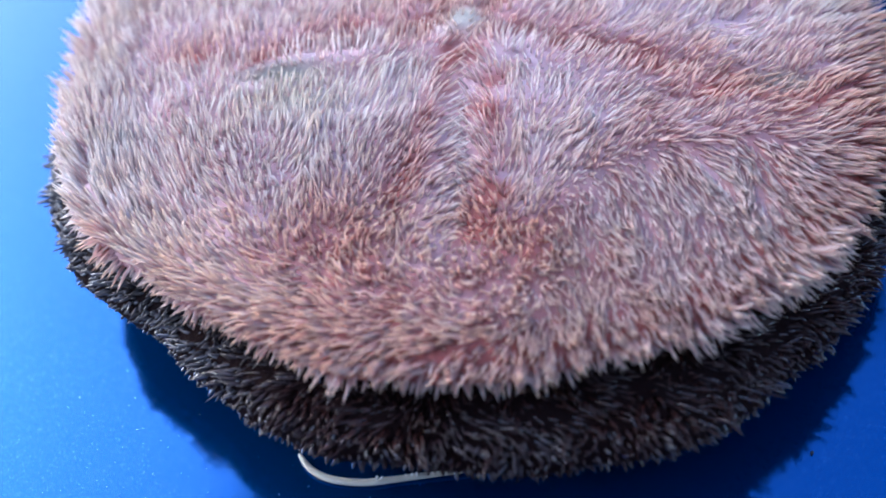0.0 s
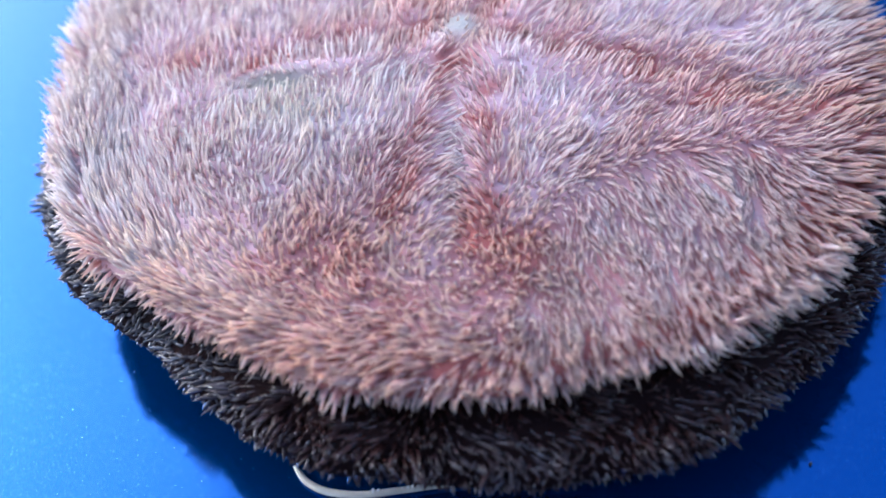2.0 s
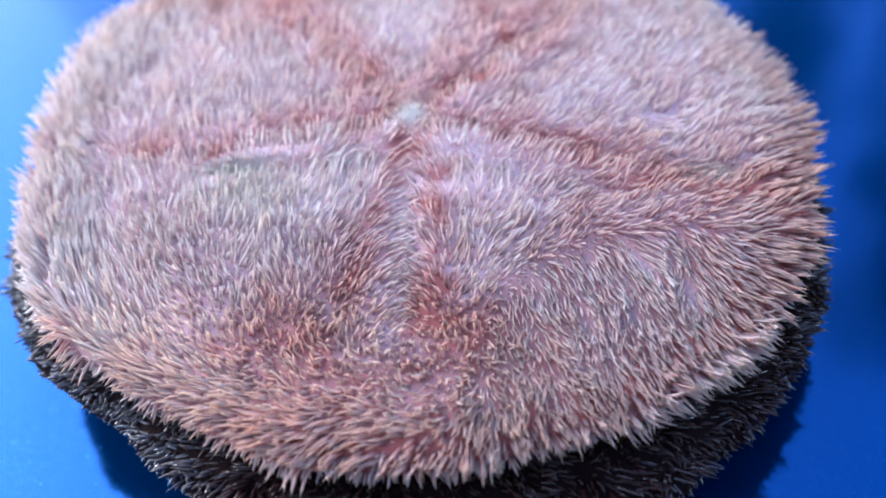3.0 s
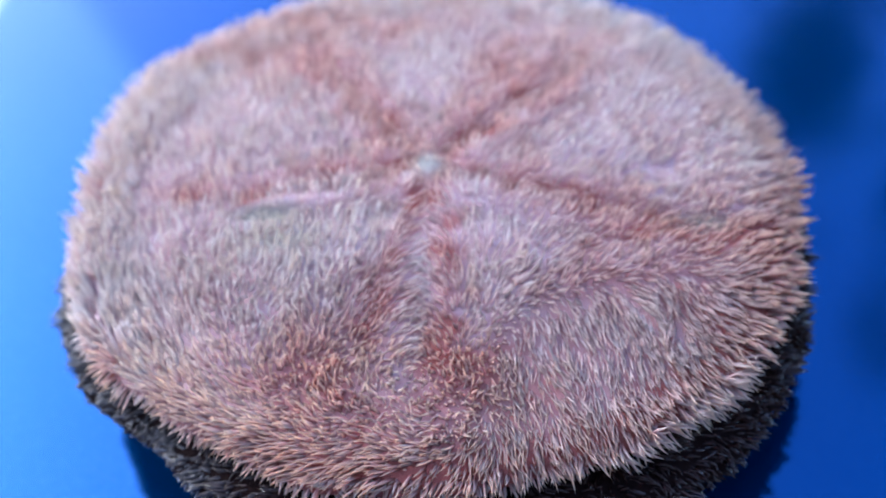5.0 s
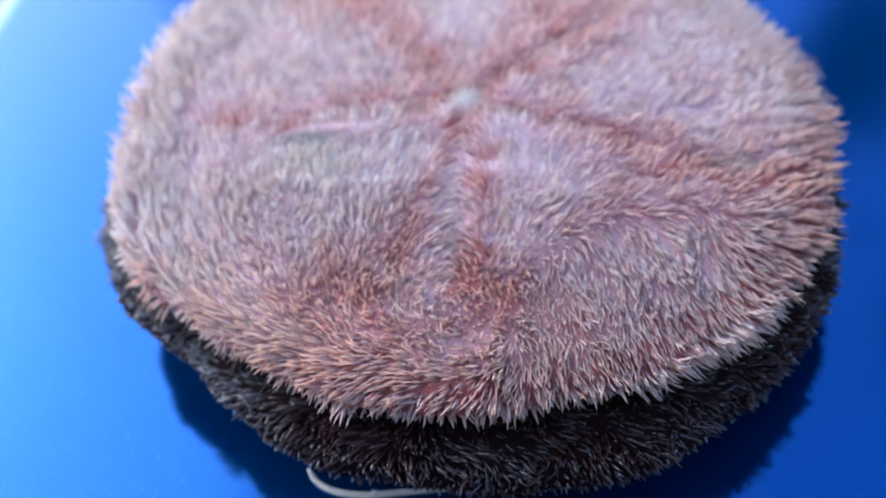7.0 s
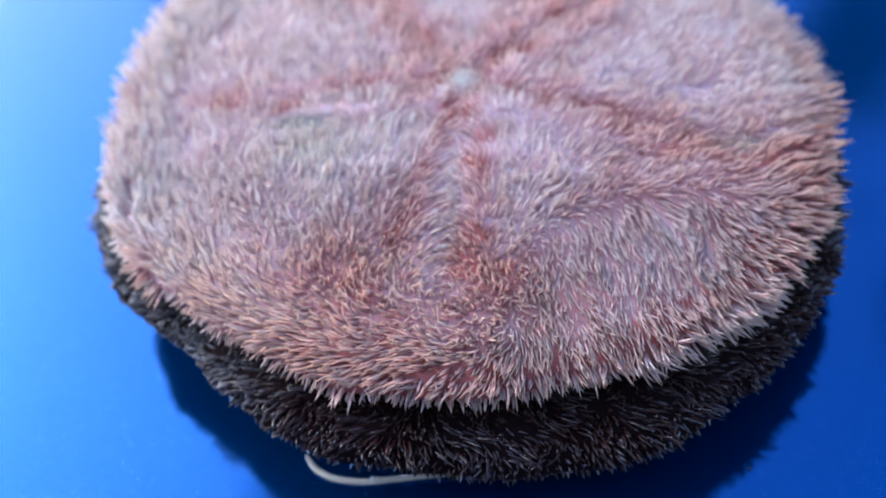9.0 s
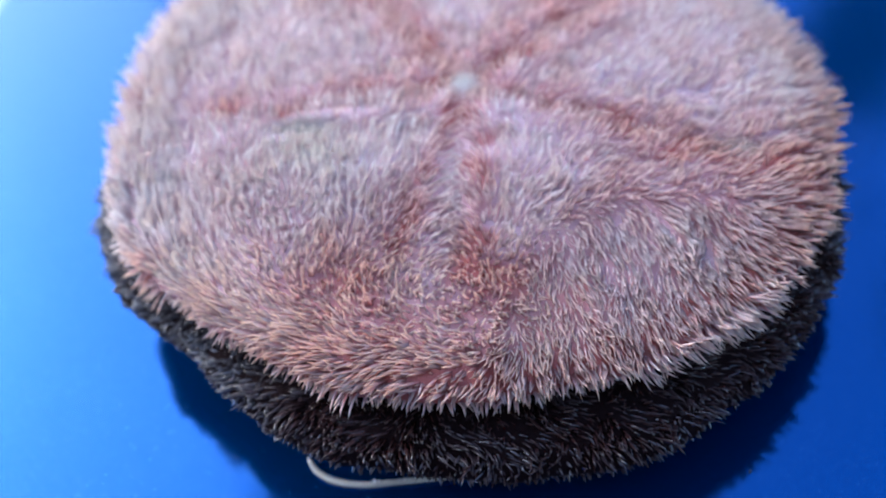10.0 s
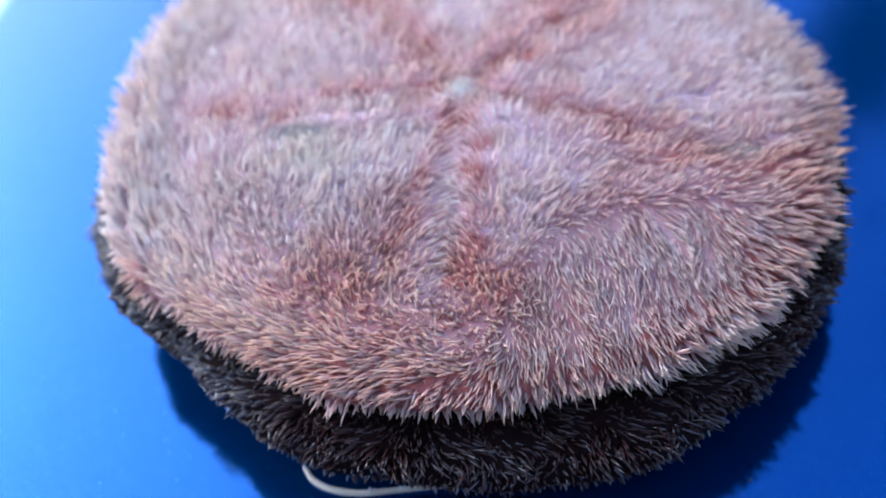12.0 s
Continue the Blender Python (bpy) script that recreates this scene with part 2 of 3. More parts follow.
class Shell:
    """Outline, height and lie of one flat round test."""

    def __init__(self, radius, wide, z_rim, z_top, z_low, lobes, dent, keel=False):
        self.radius, self.wide, self.z_rim, self.z_top, self.z_low, self.lobes, self.dent = radius, wide, z_rim, z_top, z_low, lobes, dent
        self.keel = keel

    def outline(self, deg):
        r = self.radius + self.wide * np.cos(np.radians(deg - 150)) + self.lobes * np.cos(np.radians(5 * (deg + 102))) + 0.018 * np.sin(np.radians(17 * deg + 40)) + 0.014 * np.sin(np.radians(31 * deg))
        for at, depth, width in self.dent:
            r = r - depth * np.exp(-(angle_gap(deg, at) / width) ** 2)
        return r

    def relief(self, x, y):
        """Petal grooves and slow unevenness of the upper side."""
        r, deg = np.hypot(x, y), np.degrees(np.arctan2(y, x))
        z = 0.018 * np.sin(1.9 * x + 0.7) * np.cos(1.6 * y - 0.4)
        for at in PETALS:
            across = np.abs(r * np.sin(np.radians(angle_gap(deg, at))))
            on = (np.abs(angle_gap(deg, at)) < 60) * smooth(0.15, 0.5, r) * (1 - smooth(2.0, 2.9, r))
            z = z - on * (0.6 if at == PETALS[0] else 1.0) * (0.045 * np.exp(-(across / 0.09) ** 2) - 0.026 * np.exp(-((across - 0.27) / 0.12) ** 2) + 0.03 * np.exp(-((across - 0.5) / 0.10) ** 2))
        z = z + 0.07 * np.exp(-(r / 0.16) ** 2) - 0.17 * blob(x, y, -1.64, -0.62, 0.30, 0.05) + 0.06 * blob(x, y, -1.5, -0.44, 0.6, 0.08) - 0.08 * blob(x, y, 2.85, -0.64, 0.30, 0.06)
        return z

    def top(self, x, y):
        r, deg = np.hypot(x, y), np.degrees(np.arctan2(y, x))
        u = np.clip(r / self.outline(deg), 0, 1)
        dome = self.z_rim + (self.z_top - self.z_rim) * (1 - u**2)
        round_off = (self.z_rim - self.z_low) * 0.55
        edge = np.clip((u - 0.93) / 0.07, 0, 1)
        return dome + self.relief(x, y) * (1 - smooth(0.8, 0.95, u)) - round_off * (1 - np.sqrt(np.clip(1 - edge**2, 0, 1)))

    def normal(self, x, y):
        h = 0.02
        n = np.stack([-(self.top(x + h, y) - self.top(x - h, y)) / (2 * h), -(self.top(x, y + h) - self.top(x, y - h)) / (2 * h), np.ones_like(x)], -1)
        return n / np.linalg.norm(n, axis=1, keepdims=True)

    def body(self, name, mat, parent, base):
        bm = bmesh.new()
        tone = bm.verts.layers.float_color.new("pigment")
        spokes, steps = 160, [*np.linspace(0.02, 0.92, 44), 0.945, 0.965, 0.98, 0.99, 0.997, 1.0]
        deg = np.arange(spokes) * 360 / spokes
        rim = self.outline(deg)
        rings = []
        for u in steps:
            x, y = rim * u * np.cos(np.radians(deg)), rim * u * np.sin(np.radians(deg))
            rings.append([bm.verts.new((a * CM, b * CM, c * CM - base)) for a, b, c in zip(x, y, self.top(x, y))])
        mid = self.z_rim - (self.z_rim - self.z_low) * 0.55
        for k in range(1, 6):
            a = radians(18 * k)
            u, z = 1 - 0.07 * (1 - math.cos(a)), mid - (mid - self.z_low) * math.sin(a)
            rings.append([bm.verts.new((rim[j] * u * math.cos(radians(d)) * CM, rim[j] * u * math.sin(radians(d)) * CM, z * CM - base)) for j, d in enumerate(deg)])
        if self.keel:
            rings.append([bm.verts.new((a * CM, b * CM, (panel_z(a) + 0.004) * CM - base)) for a, b in zip(0.85 * rim * np.cos(np.radians(deg)), 0.85 * rim * np.sin(np.radians(deg)))])
        for a, b in zip(rings, rings[1:]):
            for k in range(spokes):
                bm.faces.new((a[k], b[k], b[(k + 1) % spokes], a[(k + 1) % spokes])).smooth = True
        for ring in rings:
            for v, (a, b, c) in zip(ring, pink_pigment(np.array([v.co.x for v in ring]) / CM, np.array([v.co.y for v in ring]) / CM)):
                v[tone] = (a, b, c, 1)
        bm.faces.new(rings[0]).smooth = True
        bm.faces.new(rings[-1][::-1])
        return part(name, bm, mat, parent)


def spine_mesh(name, root, way, bend, length, width, pigment, mat, rng):
    """Many tapered, slightly curved spines in one mesh. root, way, bend: n x 3 in centimetres; pigment: n x 3."""
    n, sides = len(root), 4
    stops = ((0.0, 0.90), (0.40, 1.0), (0.78, 0.58), (1.0, 0.0))
    side = np.cross(way, rng.normal(size=(n, 3)))
    side /= np.linalg.norm(side, axis=1, keepdims=True)
    other = np.cross(way, side)
    verts, along = [], []
    for s, wide in stops[:-1]:
        centre = root + (way * s + bend * s * s) * length[:, None]
        for k in range(sides):
            a = 2 * math.pi * k / sides
            verts.append(centre + (side * math.cos(a) + other * math.sin(a)) * (width * wide / 2)[:, None])
            along.append(s)
    verts.append(root + (way + bend) * length[:, None])
    along.append(1.0)
    per = len(verts)
    verts = np.stack(verts, 1).reshape(-1, 3) * CM
    faces = []
    for ring in range(2):
        for k in range(sides):
            a, b = ring * sides + k, ring * sides + (k + 1) % sides
            faces.append((a, b, b + sides, a + sides))
    loops_one = [v for f in faces for v in f]
    tips = [v for k in range(sides) for v in (2 * sides + k, 2 * sides + (k + 1) % sides, 3 * sides)]
    one = np.array(loops_one + tips)
    sizes = np.array([4] * len(faces) + [3] * sides)
    index = (one[None] + per * np.arange(n)[:, None]).ravel()
    totals = np.tile(sizes, n)
    data = bpy.data.meshes.new(name)
    data.vertices.add(len(verts))
    data.vertices.foreach_set("co", verts.ravel())
    data.loops.add(len(index))
    data.loops.foreach_set("vertex_index", index.astype(np.int32))
    data.polygons.add(len(totals))
    data.polygons.foreach_set("loop_start", np.concatenate([[0], np.cumsum(totals)[:-1]]).astype(np.int32))
    data.polygons.foreach_set("loop_total", totals.astype(np.int32))
    data.polygons.foreach_set("use_smooth", np.ones(len(totals), bool))
    data.update(calc_edges=True)
    uv = data.uv_layers.new(name="along")
    chance = np.repeat(rng.random(n), len(one))
    height = np.tile(np.array(along)[one], n)
    uv.data.foreach_set("uv", np.stack([chance, height], -1).ravel().astype(np.float32))
    layer = data.color_attributes.new("pigment", "FLOAT_COLOR", "POINT")
    rgba = np.concatenate([np.repeat(pigment, per, axis=0), np.ones((n * per, 1))], 1)
    layer.data.foreach_set("color", rgba.ravel().astype(np.float32))
    data.materials.append(mat)
    return data


def wave_field(x, y, seed, size):
    """Two smooth values between -1 and 1 at each place, with features of that size."""
    rng = np.random.default_rng(seed)
    u, v = np.zeros_like(x), np.zeros_like(x)
    for k in range(9):
        a, f, p, q = rng.uniform(0, 2 * math.pi), rng.uniform(0.6, 1.6) / size, rng.uniform(0, 6.3), rng.uniform(0, 6.3)
        s = (x * math.cos(a) + y * math.sin(a)) * f * 2 * math.pi
        u, v = u + np.sin(s + p), v + np.sin(s + q)
    return u / 3.5, v / 3.5


def scatter(outline, gap, rng, inner=0.0):
    """Jittered places on a hexagonal net inside the outline."""
    half = 4.6
    rows = np.arange(-half, half, gap * 0.866)
    cols = np.arange(-half, half, gap)
    x, y = np.meshgrid(cols, rows)
    x = x + (np.arange(len(rows)) % 2)[:, None] * gap / 2
    x, y = (c.ravel() + rng.uniform(-0.36, 0.36, c.size) * gap for c in (x, y))
    r, deg = np.hypot(x, y), np.degrees(np.arctan2(y, x))
    keep = (r < outline(deg) * 0.985) & (r > inner)
    return x[keep], y[keep]


def gather(root, way, strength, rng, size):
    """Neighbouring spines lean together into tufts of about that size."""
    n = max(1, int(math.pi * 16 / (size * size)))
    seeds = root[rng.choice(len(root), min(n, len(root)), replace=False)]
    owner = np.concatenate([((root[k : k + 2000, None, :2] - seeds[None, :, :2]) ** 2).sum(-1).argmin(1) for k in range(0, len(root), 2000)])
    pull = (seeds[owner] - root) * np.array([1, 1, 0.3])
    way = way + pull * strength[:, None]
    return way / np.linalg.norm(way, axis=1, keepdims=True)


UPPER = Shell(3.82, 0.12, 1.00, 1.34, 0.76, 0.015, ((-122, 0.24, 20), (-90, 0.09, 18), (-72, 0.05, 14), (-32, -0.10, 16), (30, 0.04, 12), (-172, 0.11, 20), (150, -0.24, 17), (-2, -0.07, 22)))
LOWER = Shell(3.98, 0.03, 0.46, 0.77, 0.08, 0.02, ((-62, -0.17, 16), (-129, 0.26, 17), (-96, 0.07, 13), (-30, -0.08, 18), (-160, -0.09, 20)), True)


def band(x, y, line, wide):
    """1 on a bent line, fading to both sides over that width; the line is given by a few turning places."""
    best = np.full_like(x, 9.0)
    for (ax, ay), (bx, by) in zip(line, line[1:]):
        dx, dy = bx - ax, by - ay
        s = np.clip(((x - ax) * dx + (y - ay) * dy) / (dx * dx + dy * dy), 0, 1)
        best = np.minimum(best, np.hypot(x - ax - s * dx, y - ay - s * dy))
    return np.exp(-((best / wide) ** 2))


# The red borders of the five petals: their lines, widths and strengths.
RED_LINES = (
    (((-0.22, 0.12), (-1.0, 0.03), (-1.6, -0.15), (-2.1, -0.26), (-2.9, -0.20)), 0.14, 0.80),
    (((-0.45, -0.40), (-1.2, -0.47), (-2.1, -0.56)), 0.07, 0.50),
    (((0.25, -0.02), (1.0, -0.18), (1.4, -0.36), (1.9, -0.56), (2.5, -0.72), (3.5, -0.85)), 0.22, 0.72),
    (((-0.15, 0.2), (-0.5, 0.7), (-1.2, 1.6), (-1.6, 2.1)), 0.32, 0.90),
    (((-3.2, 2.3), (-2.4, 2.25), (-1.9, 2.1), (-1.2, 1.7)), 0.26, 0.80),
    (((-2.7, 2.75), (-1.6, 2.9), (-0.6, 2.6)), 0.30, 0.62),
    (((0.15, 0.2), (0.42, 0.65), (0.85, 1.15), (1.4, 1.9)), 0.38, 0.85),
    (((0.55, 1.5), (0.75, 2.3)), 0.34, 0.75),
    (((-0.55, 0.45), (0.0, 0.55), (0.75, 0.40)), 0.26, 0.62),
    (((-0.08, -0.30), (-0.20, -1.2), (-0.33, -1.7), (-0.42, -2.15)), 0.16, 0.85),
    (((0.12, -0.35), (0.26, -1.1), (0.34, -1.7), (0.32, -2.3)), 0.17, 0.88),
)


def petal_weight(x, y):
    """How near a place is to the uneven red borders of the petals."""
    a, b = wave_field(x, y, 41, 0.5)
    x, y = x + 0.10 * a, y + 0.10 * b
    w = np.zeros_like(x)
    for line, wide, strong in RED_LINES:
        w = np.maximum(w, strong * band(x, y, line, wide))
    return np.clip(w * (0.90 + 0.30 * b), 0, 1)


def blob(x, y, cx, cy, sx, sy):
    return np.exp(-((x - cx) / sx) ** 2 - ((y - cy) / sy) ** 2)


def pink_pigment(x, y):
    """Shares of red, grey-green and tan in the colour of the live animal."""
    r, deg = np.hypot(x, y), np.degrees(np.arctan2(y, x))
    p, q = wave_field(x, y, 11, 1.3)
    p2, q2 = wave_field(x, y, 12, 0.45)
    tan_patch = blob(x, y, -0.65, -2.55, 0.68, 0.40) + blob(x, y, 0.58, -2.58, 0.50, 0.42) + 0.8 * blob(x, y, -0.1, -3.2, 1.0, 0.40) - 0.35 * blob(x, y, -0.05, -2.55, 0.12, 0.4)
    rim = smooth(3.2, 3.7, r) * smooth(-0.1, 0.8, np.cos(np.radians(deg + 52)))
    red = 0.10 + 0.95 * petal_weight(x, y) + 0.10 * p + 0.12 * p2 + 0.50 * tan_patch + 0.90 * rim
    red += 0.40 * smooth(0.3, 1.8, x) * smooth(0.4, -0.9, y) + 0.22 * smooth(1.8, 2.9, -y) * smooth(2.2, 0.4, x)
    red -= 0.14 * smooth(2.2, 3.3, -x) * smooth(-2.6, -1.6, y)
    red -= 0.30 * blob(x, y, -1.6, -1.1, 1.2, 0.75) - 0.14 * blob(x, y, -0.95, -2.05, 0.65, 0.32) + 0.30 * blob(x, y, 0.9, -0.85, 0.6, 0.45) + 0.45 * blob(x, y, -0.15, 1.75, 0.38, 0.55) + 0.20 * blob(x, y, -1.9, 1.0, 0.9, 0.5)
    grey = 0.95 * blob(x, y, -1.66, -0.60, 0.42, 0.10) + 0.75 * blob(x, y, -1.35, -0.98, 0.52, 0.28) + 0.75 * blob(x, y, 2.85, -0.62, 0.30, 0.12) + 0.80 * blob(x, y, 0.0, 0.0, 0.20, 0.20) + 0.08 * q
    tan = 0.42 + 0.25 * q2 + 0.80 * tan_patch + 0.60 * rim + 0.50 * smooth(1.9, 2.9, -y) * smooth(2.2, 0.4, x) + 0.3 * band(x, y, RED_LINES[2][0], 0.35) * smooth(1.2, 2.4, x)
    return np.clip(np.stack([red, grey, tan], -1), 0, 1)


def lie_of_spines(x, y, r, deg, out):
    """The way in which the spines lean, across the skin: upright on the left, parted on the right, flat and outwards in front."""
    below = smooth(-0.2, 0.4, -1.1 - 0.9 * np.exp(-(x - 0.9) / 0.7) - y) * smooth(0.35, 1.0, x) * (1 - 0.6 * smooth(2.4, 3.4, x))
    front = smooth(2.3, 3.1, -y) * (1 - below)
    side = smooth(0.4, 1.4, x) * (1 - below)
    swept = smooth(-172, -140, deg) * (1 - smooth(-95, -65, deg)) * smooth(2.5, 3.4, r)
    left = smooth(-0.1, 0.75, np.cos(np.radians(deg - 165)))
    rim = smooth(3.15, 3.75, r) * (1 - 0.75 * left)
    around = np.stack([out[:, 1], -out[:, 0], 0 * r], -1)
    u, v = wave_field(x, y, 3, 1.1)
    u2, v2 = wave_field(x, y, 5, 0.45)
    chaos = blob(x, y, 0.1, -2.85, 1.25, 0.45)
    lie = np.stack([0.28 - 0.1 * side, 0.05 + 0 * x, 0 * x], -1)
    lie += np.array([0.30, -0.12, 0.0]) * side[:, None]
    lie += np.array([-0.02, -1.30, 0.0]) * below[:, None]
    lie += np.array([-0.25, -0.35, 0.0]) * front[:, None]
    lie += out * (0.95 * rim)[:, None] + around * (1.1 * swept)[:, None]
    lie += np.stack([0.16 * u + (0.10 + 0.35 * chaos) * u2, 0.16 * v + (0.10 + 0.35 * chaos) * v2, 0 * u], -1)
    # Beside the front groove they bend over it like a comb.
    gap = angle_gap(deg, PETALS[0])
    across = r * np.sin(np.radians(gap))
    comb = -np.sign(across) * np.exp(-(np.abs(across) / 0.40) ** 2) * (np.abs(gap) < 60) * smooth(0.2, 0.6, r) * (1 - smooth(2.3, 2.8, r))
    lie += np.array([-math.sin(radians(PETALS[0])), math.cos(radians(PETALS[0])), 0.0]) * (0.8 * comb)[:, None]
    return lie, chaos, left, 1 - 0.60 * below


def upper_spines(rng):
    x, y = scatter(UPPER.outline, 0.063, rng)
    x2, y2 = scatter(UPPER.outline, 0.070, rng, inner=3.15)
    x4, y4 = scatter(UPPER.outline, 0.080, rng)
    ahead = y4 < -1.2
    x3, y3 = scatter(UPPER.outline, 0.062, rng)
    x5, y5 = scatter(UPPER.outline, 0.072, rng)
    parted = (x5 > 0.5) & (y5 < -1.3 - 0.9 * np.exp(-(x5 - 0.9) / 0.7))
    x, y = np.concatenate([x, x2, x4[ahead], x5[parted], x3]), np.concatenate([y, y2, y4[ahead], y5[parted], y3])
    short = np.concatenate([np.zeros(len(x) - len(x3)), np.ones(len(x3))])
    r, deg = np.hypot(x, y), np.degrees(np.arctan2(y, x))
    petals = petal_weight(x, y)
    groove = (np.abs(angle_gap(deg, PETALS[0])) < 60) & (np.abs(r * np.sin(np.radians(angle_gap(deg, PETALS[0])))) < 0.05) & (r > 0.3) & (r < 2.6)
    flank = np.maximum(petals * (1 - 0.4 * (y > 0.4)), 0.15 * blob(x, y, 0.0, -2.6, 0.9, 0.35))
    sparse = rng.random(len(r)) < flank * np.where(short > 0, 0.8, 0.16)
    inside = UPPER.outline(deg) - r
    seam = np.exp(-(((inside - 0.17) / 0.045) ** 2)) * smooth(-98, -86, deg) * (1 - smooth(-22, -8, deg))
    sparse |= rng.random(len(r)) < 0.65 * seam
    keep = ~(groove | sparse | ((r < 0.10) & (rng.random(len(r)) < 0.3)))
    x, y, r, deg, short, petals = (c[keep] for c in (x, y, r, deg, short, petals))
    n = UPPER.normal(x, y)
    root = np.stack([x, y, UPPER.top(x, y) - 0.03], -1)
    out = np.stack([np.cos(np.radians(deg)), np.sin(np.radians(deg)), 0 * r], -1)
    lie, chaos, left, stand = lie_of_spines(x, y, r, deg, out)
    front, rim, right = smooth(1.6, 2.6, -y), smooth(3.15, 3.75, r), smooth(0.8, 2.4, x)
    way = n * stand[:, None] + lie + rng.normal(size=n.shape) * (0.065 + 0.16 * chaos + 0.20 * short + 0.05 * front)[:, None]
    way /= np.linalg.norm(way, axis=1, keepdims=True)
    way = gather(root, way, (0.9 + 1.2 * right) * smooth(1.2, -0.4, y), rng, 0.18)
    way = gather(root, way, 3.0 * smooth(3.05, 3.6, r) * smooth(1.0, -0.5, y) * (1 - 0.5 * left), rng, 0.17)
    bend = lie * 0.08 + out * (0.10 * smooth(2.9, 3.6, r) * (1 - left))[:, None] + rng.normal(size=n.shape) * (0.04 + 0.12 * chaos + 0.05 * front)[:, None]
    length = (0.185 + 0.030 * smooth(0.2, -1.2, x) * smooth(-2.4, -1.6, y) + 0.050 * smooth(3.0, 3.7, r) - 0.02 * chaos - 0.02 * front) * rng.uniform(0.78, 1.2, len(r)) * (1 - 0.62 * short) * (1 + 0.55 * (1 - stand) * (1 - smooth(3.0, 3.5, r)))
    length = length * (1 - 0.45 * np.exp(-(r / 0.25) ** 2)) * (1 - 0.6 * blob(x, y, -1.66, -0.62, 0.40, 0.10)) * (1 - 0.15 * petals)
    width = (0.0225 + 0.004 * front * stand + 0.004 * rim - 0.008 * (1 - stand)) * rng.uniform(0.8, 1.2, len(r)) * (1 - 0.2 * short)
    tone = pink_pigment(x, y)
    tone[:, 0] = np.clip(tone[:, 0] - 0.30 * petals - 0.15 * chaos, 0, 1)
    rows = dict(root=root, way=way, bend=bend, length=length, width=width, pigment=tone)
    edge = side_spines(UPPER, rng, 0.056, 0.16, 0.032, (-0.55, 0.25), (0.70, 0.0, 0.70))
    edge["pigment"][:, ::2] *= 1 - 0.8 * smooth(1.5, 3.2, -edge["root"][:, :1])
    return join(rows, edge)


def side_spines(shell, rng, gap, length, width, tilt, pigment):
    """Spines round the rounded edge of a test."""
    thick = shell.z_rim - shell.z_low
    count = int(2 * math.pi * shell.radius / gap)
    rows = max(2, int(thick / gap))
    deg = (np.tile(np.arange(count), rows) + rng.uniform(-0.4, 0.4, count * rows)) * 360 / count
    deg = (deg + 180) % 360 - 180
    h = (np.repeat(np.arange(rows), count) + rng.uniform(0.1, 0.9, count * rows)) / rows
    rim = shell.outline(deg) * (0.965 + 0.03 * np.sin(math.pi * h)) - 0.03
    out = np.stack([np.cos(np.radians(deg)), np.sin(np.radians(deg)), 0 * deg], -1)
    root = out * rim[:, None]
    root[:, 2] = shell.z_low + thick * h
    u, v = wave_field(deg * 0.065, h * 2, 21, 0.6)
    way = out + rng.normal(size=out.shape) * 0.22
    way[:, 2] += tilt[0] + (tilt[1] - tilt[0]) * h + 0.2 * u
    way += np.stack([-out[:, 1], out[:, 0], 0 * deg], -1) * (0.28 * v)[:, None]
    way /= np.linalg.norm(way, axis=1, keepdims=True)
    way = gather(root, way, np.full(len(deg), 1.6), rng, 0.25)
    bend = rng.normal(size=out.shape) * 0.08
    n = len(deg)
    tone = np.clip(np.array(pigment) + rng.normal(size=(n, 1)) * 0.10 + np.stack([0.15 * u, 0.15 * v, 0.2 * u], -1), 0, 1)
    return dict(root=root, way=way, bend=bend, length=length * rng.uniform(0.7, 1.2, n), width=width * rng.uniform(0.75, 1.2, n), pigment=tone)


def join(a, b):
    return {key: np.concatenate([a[key], b[key]]) for key in a}


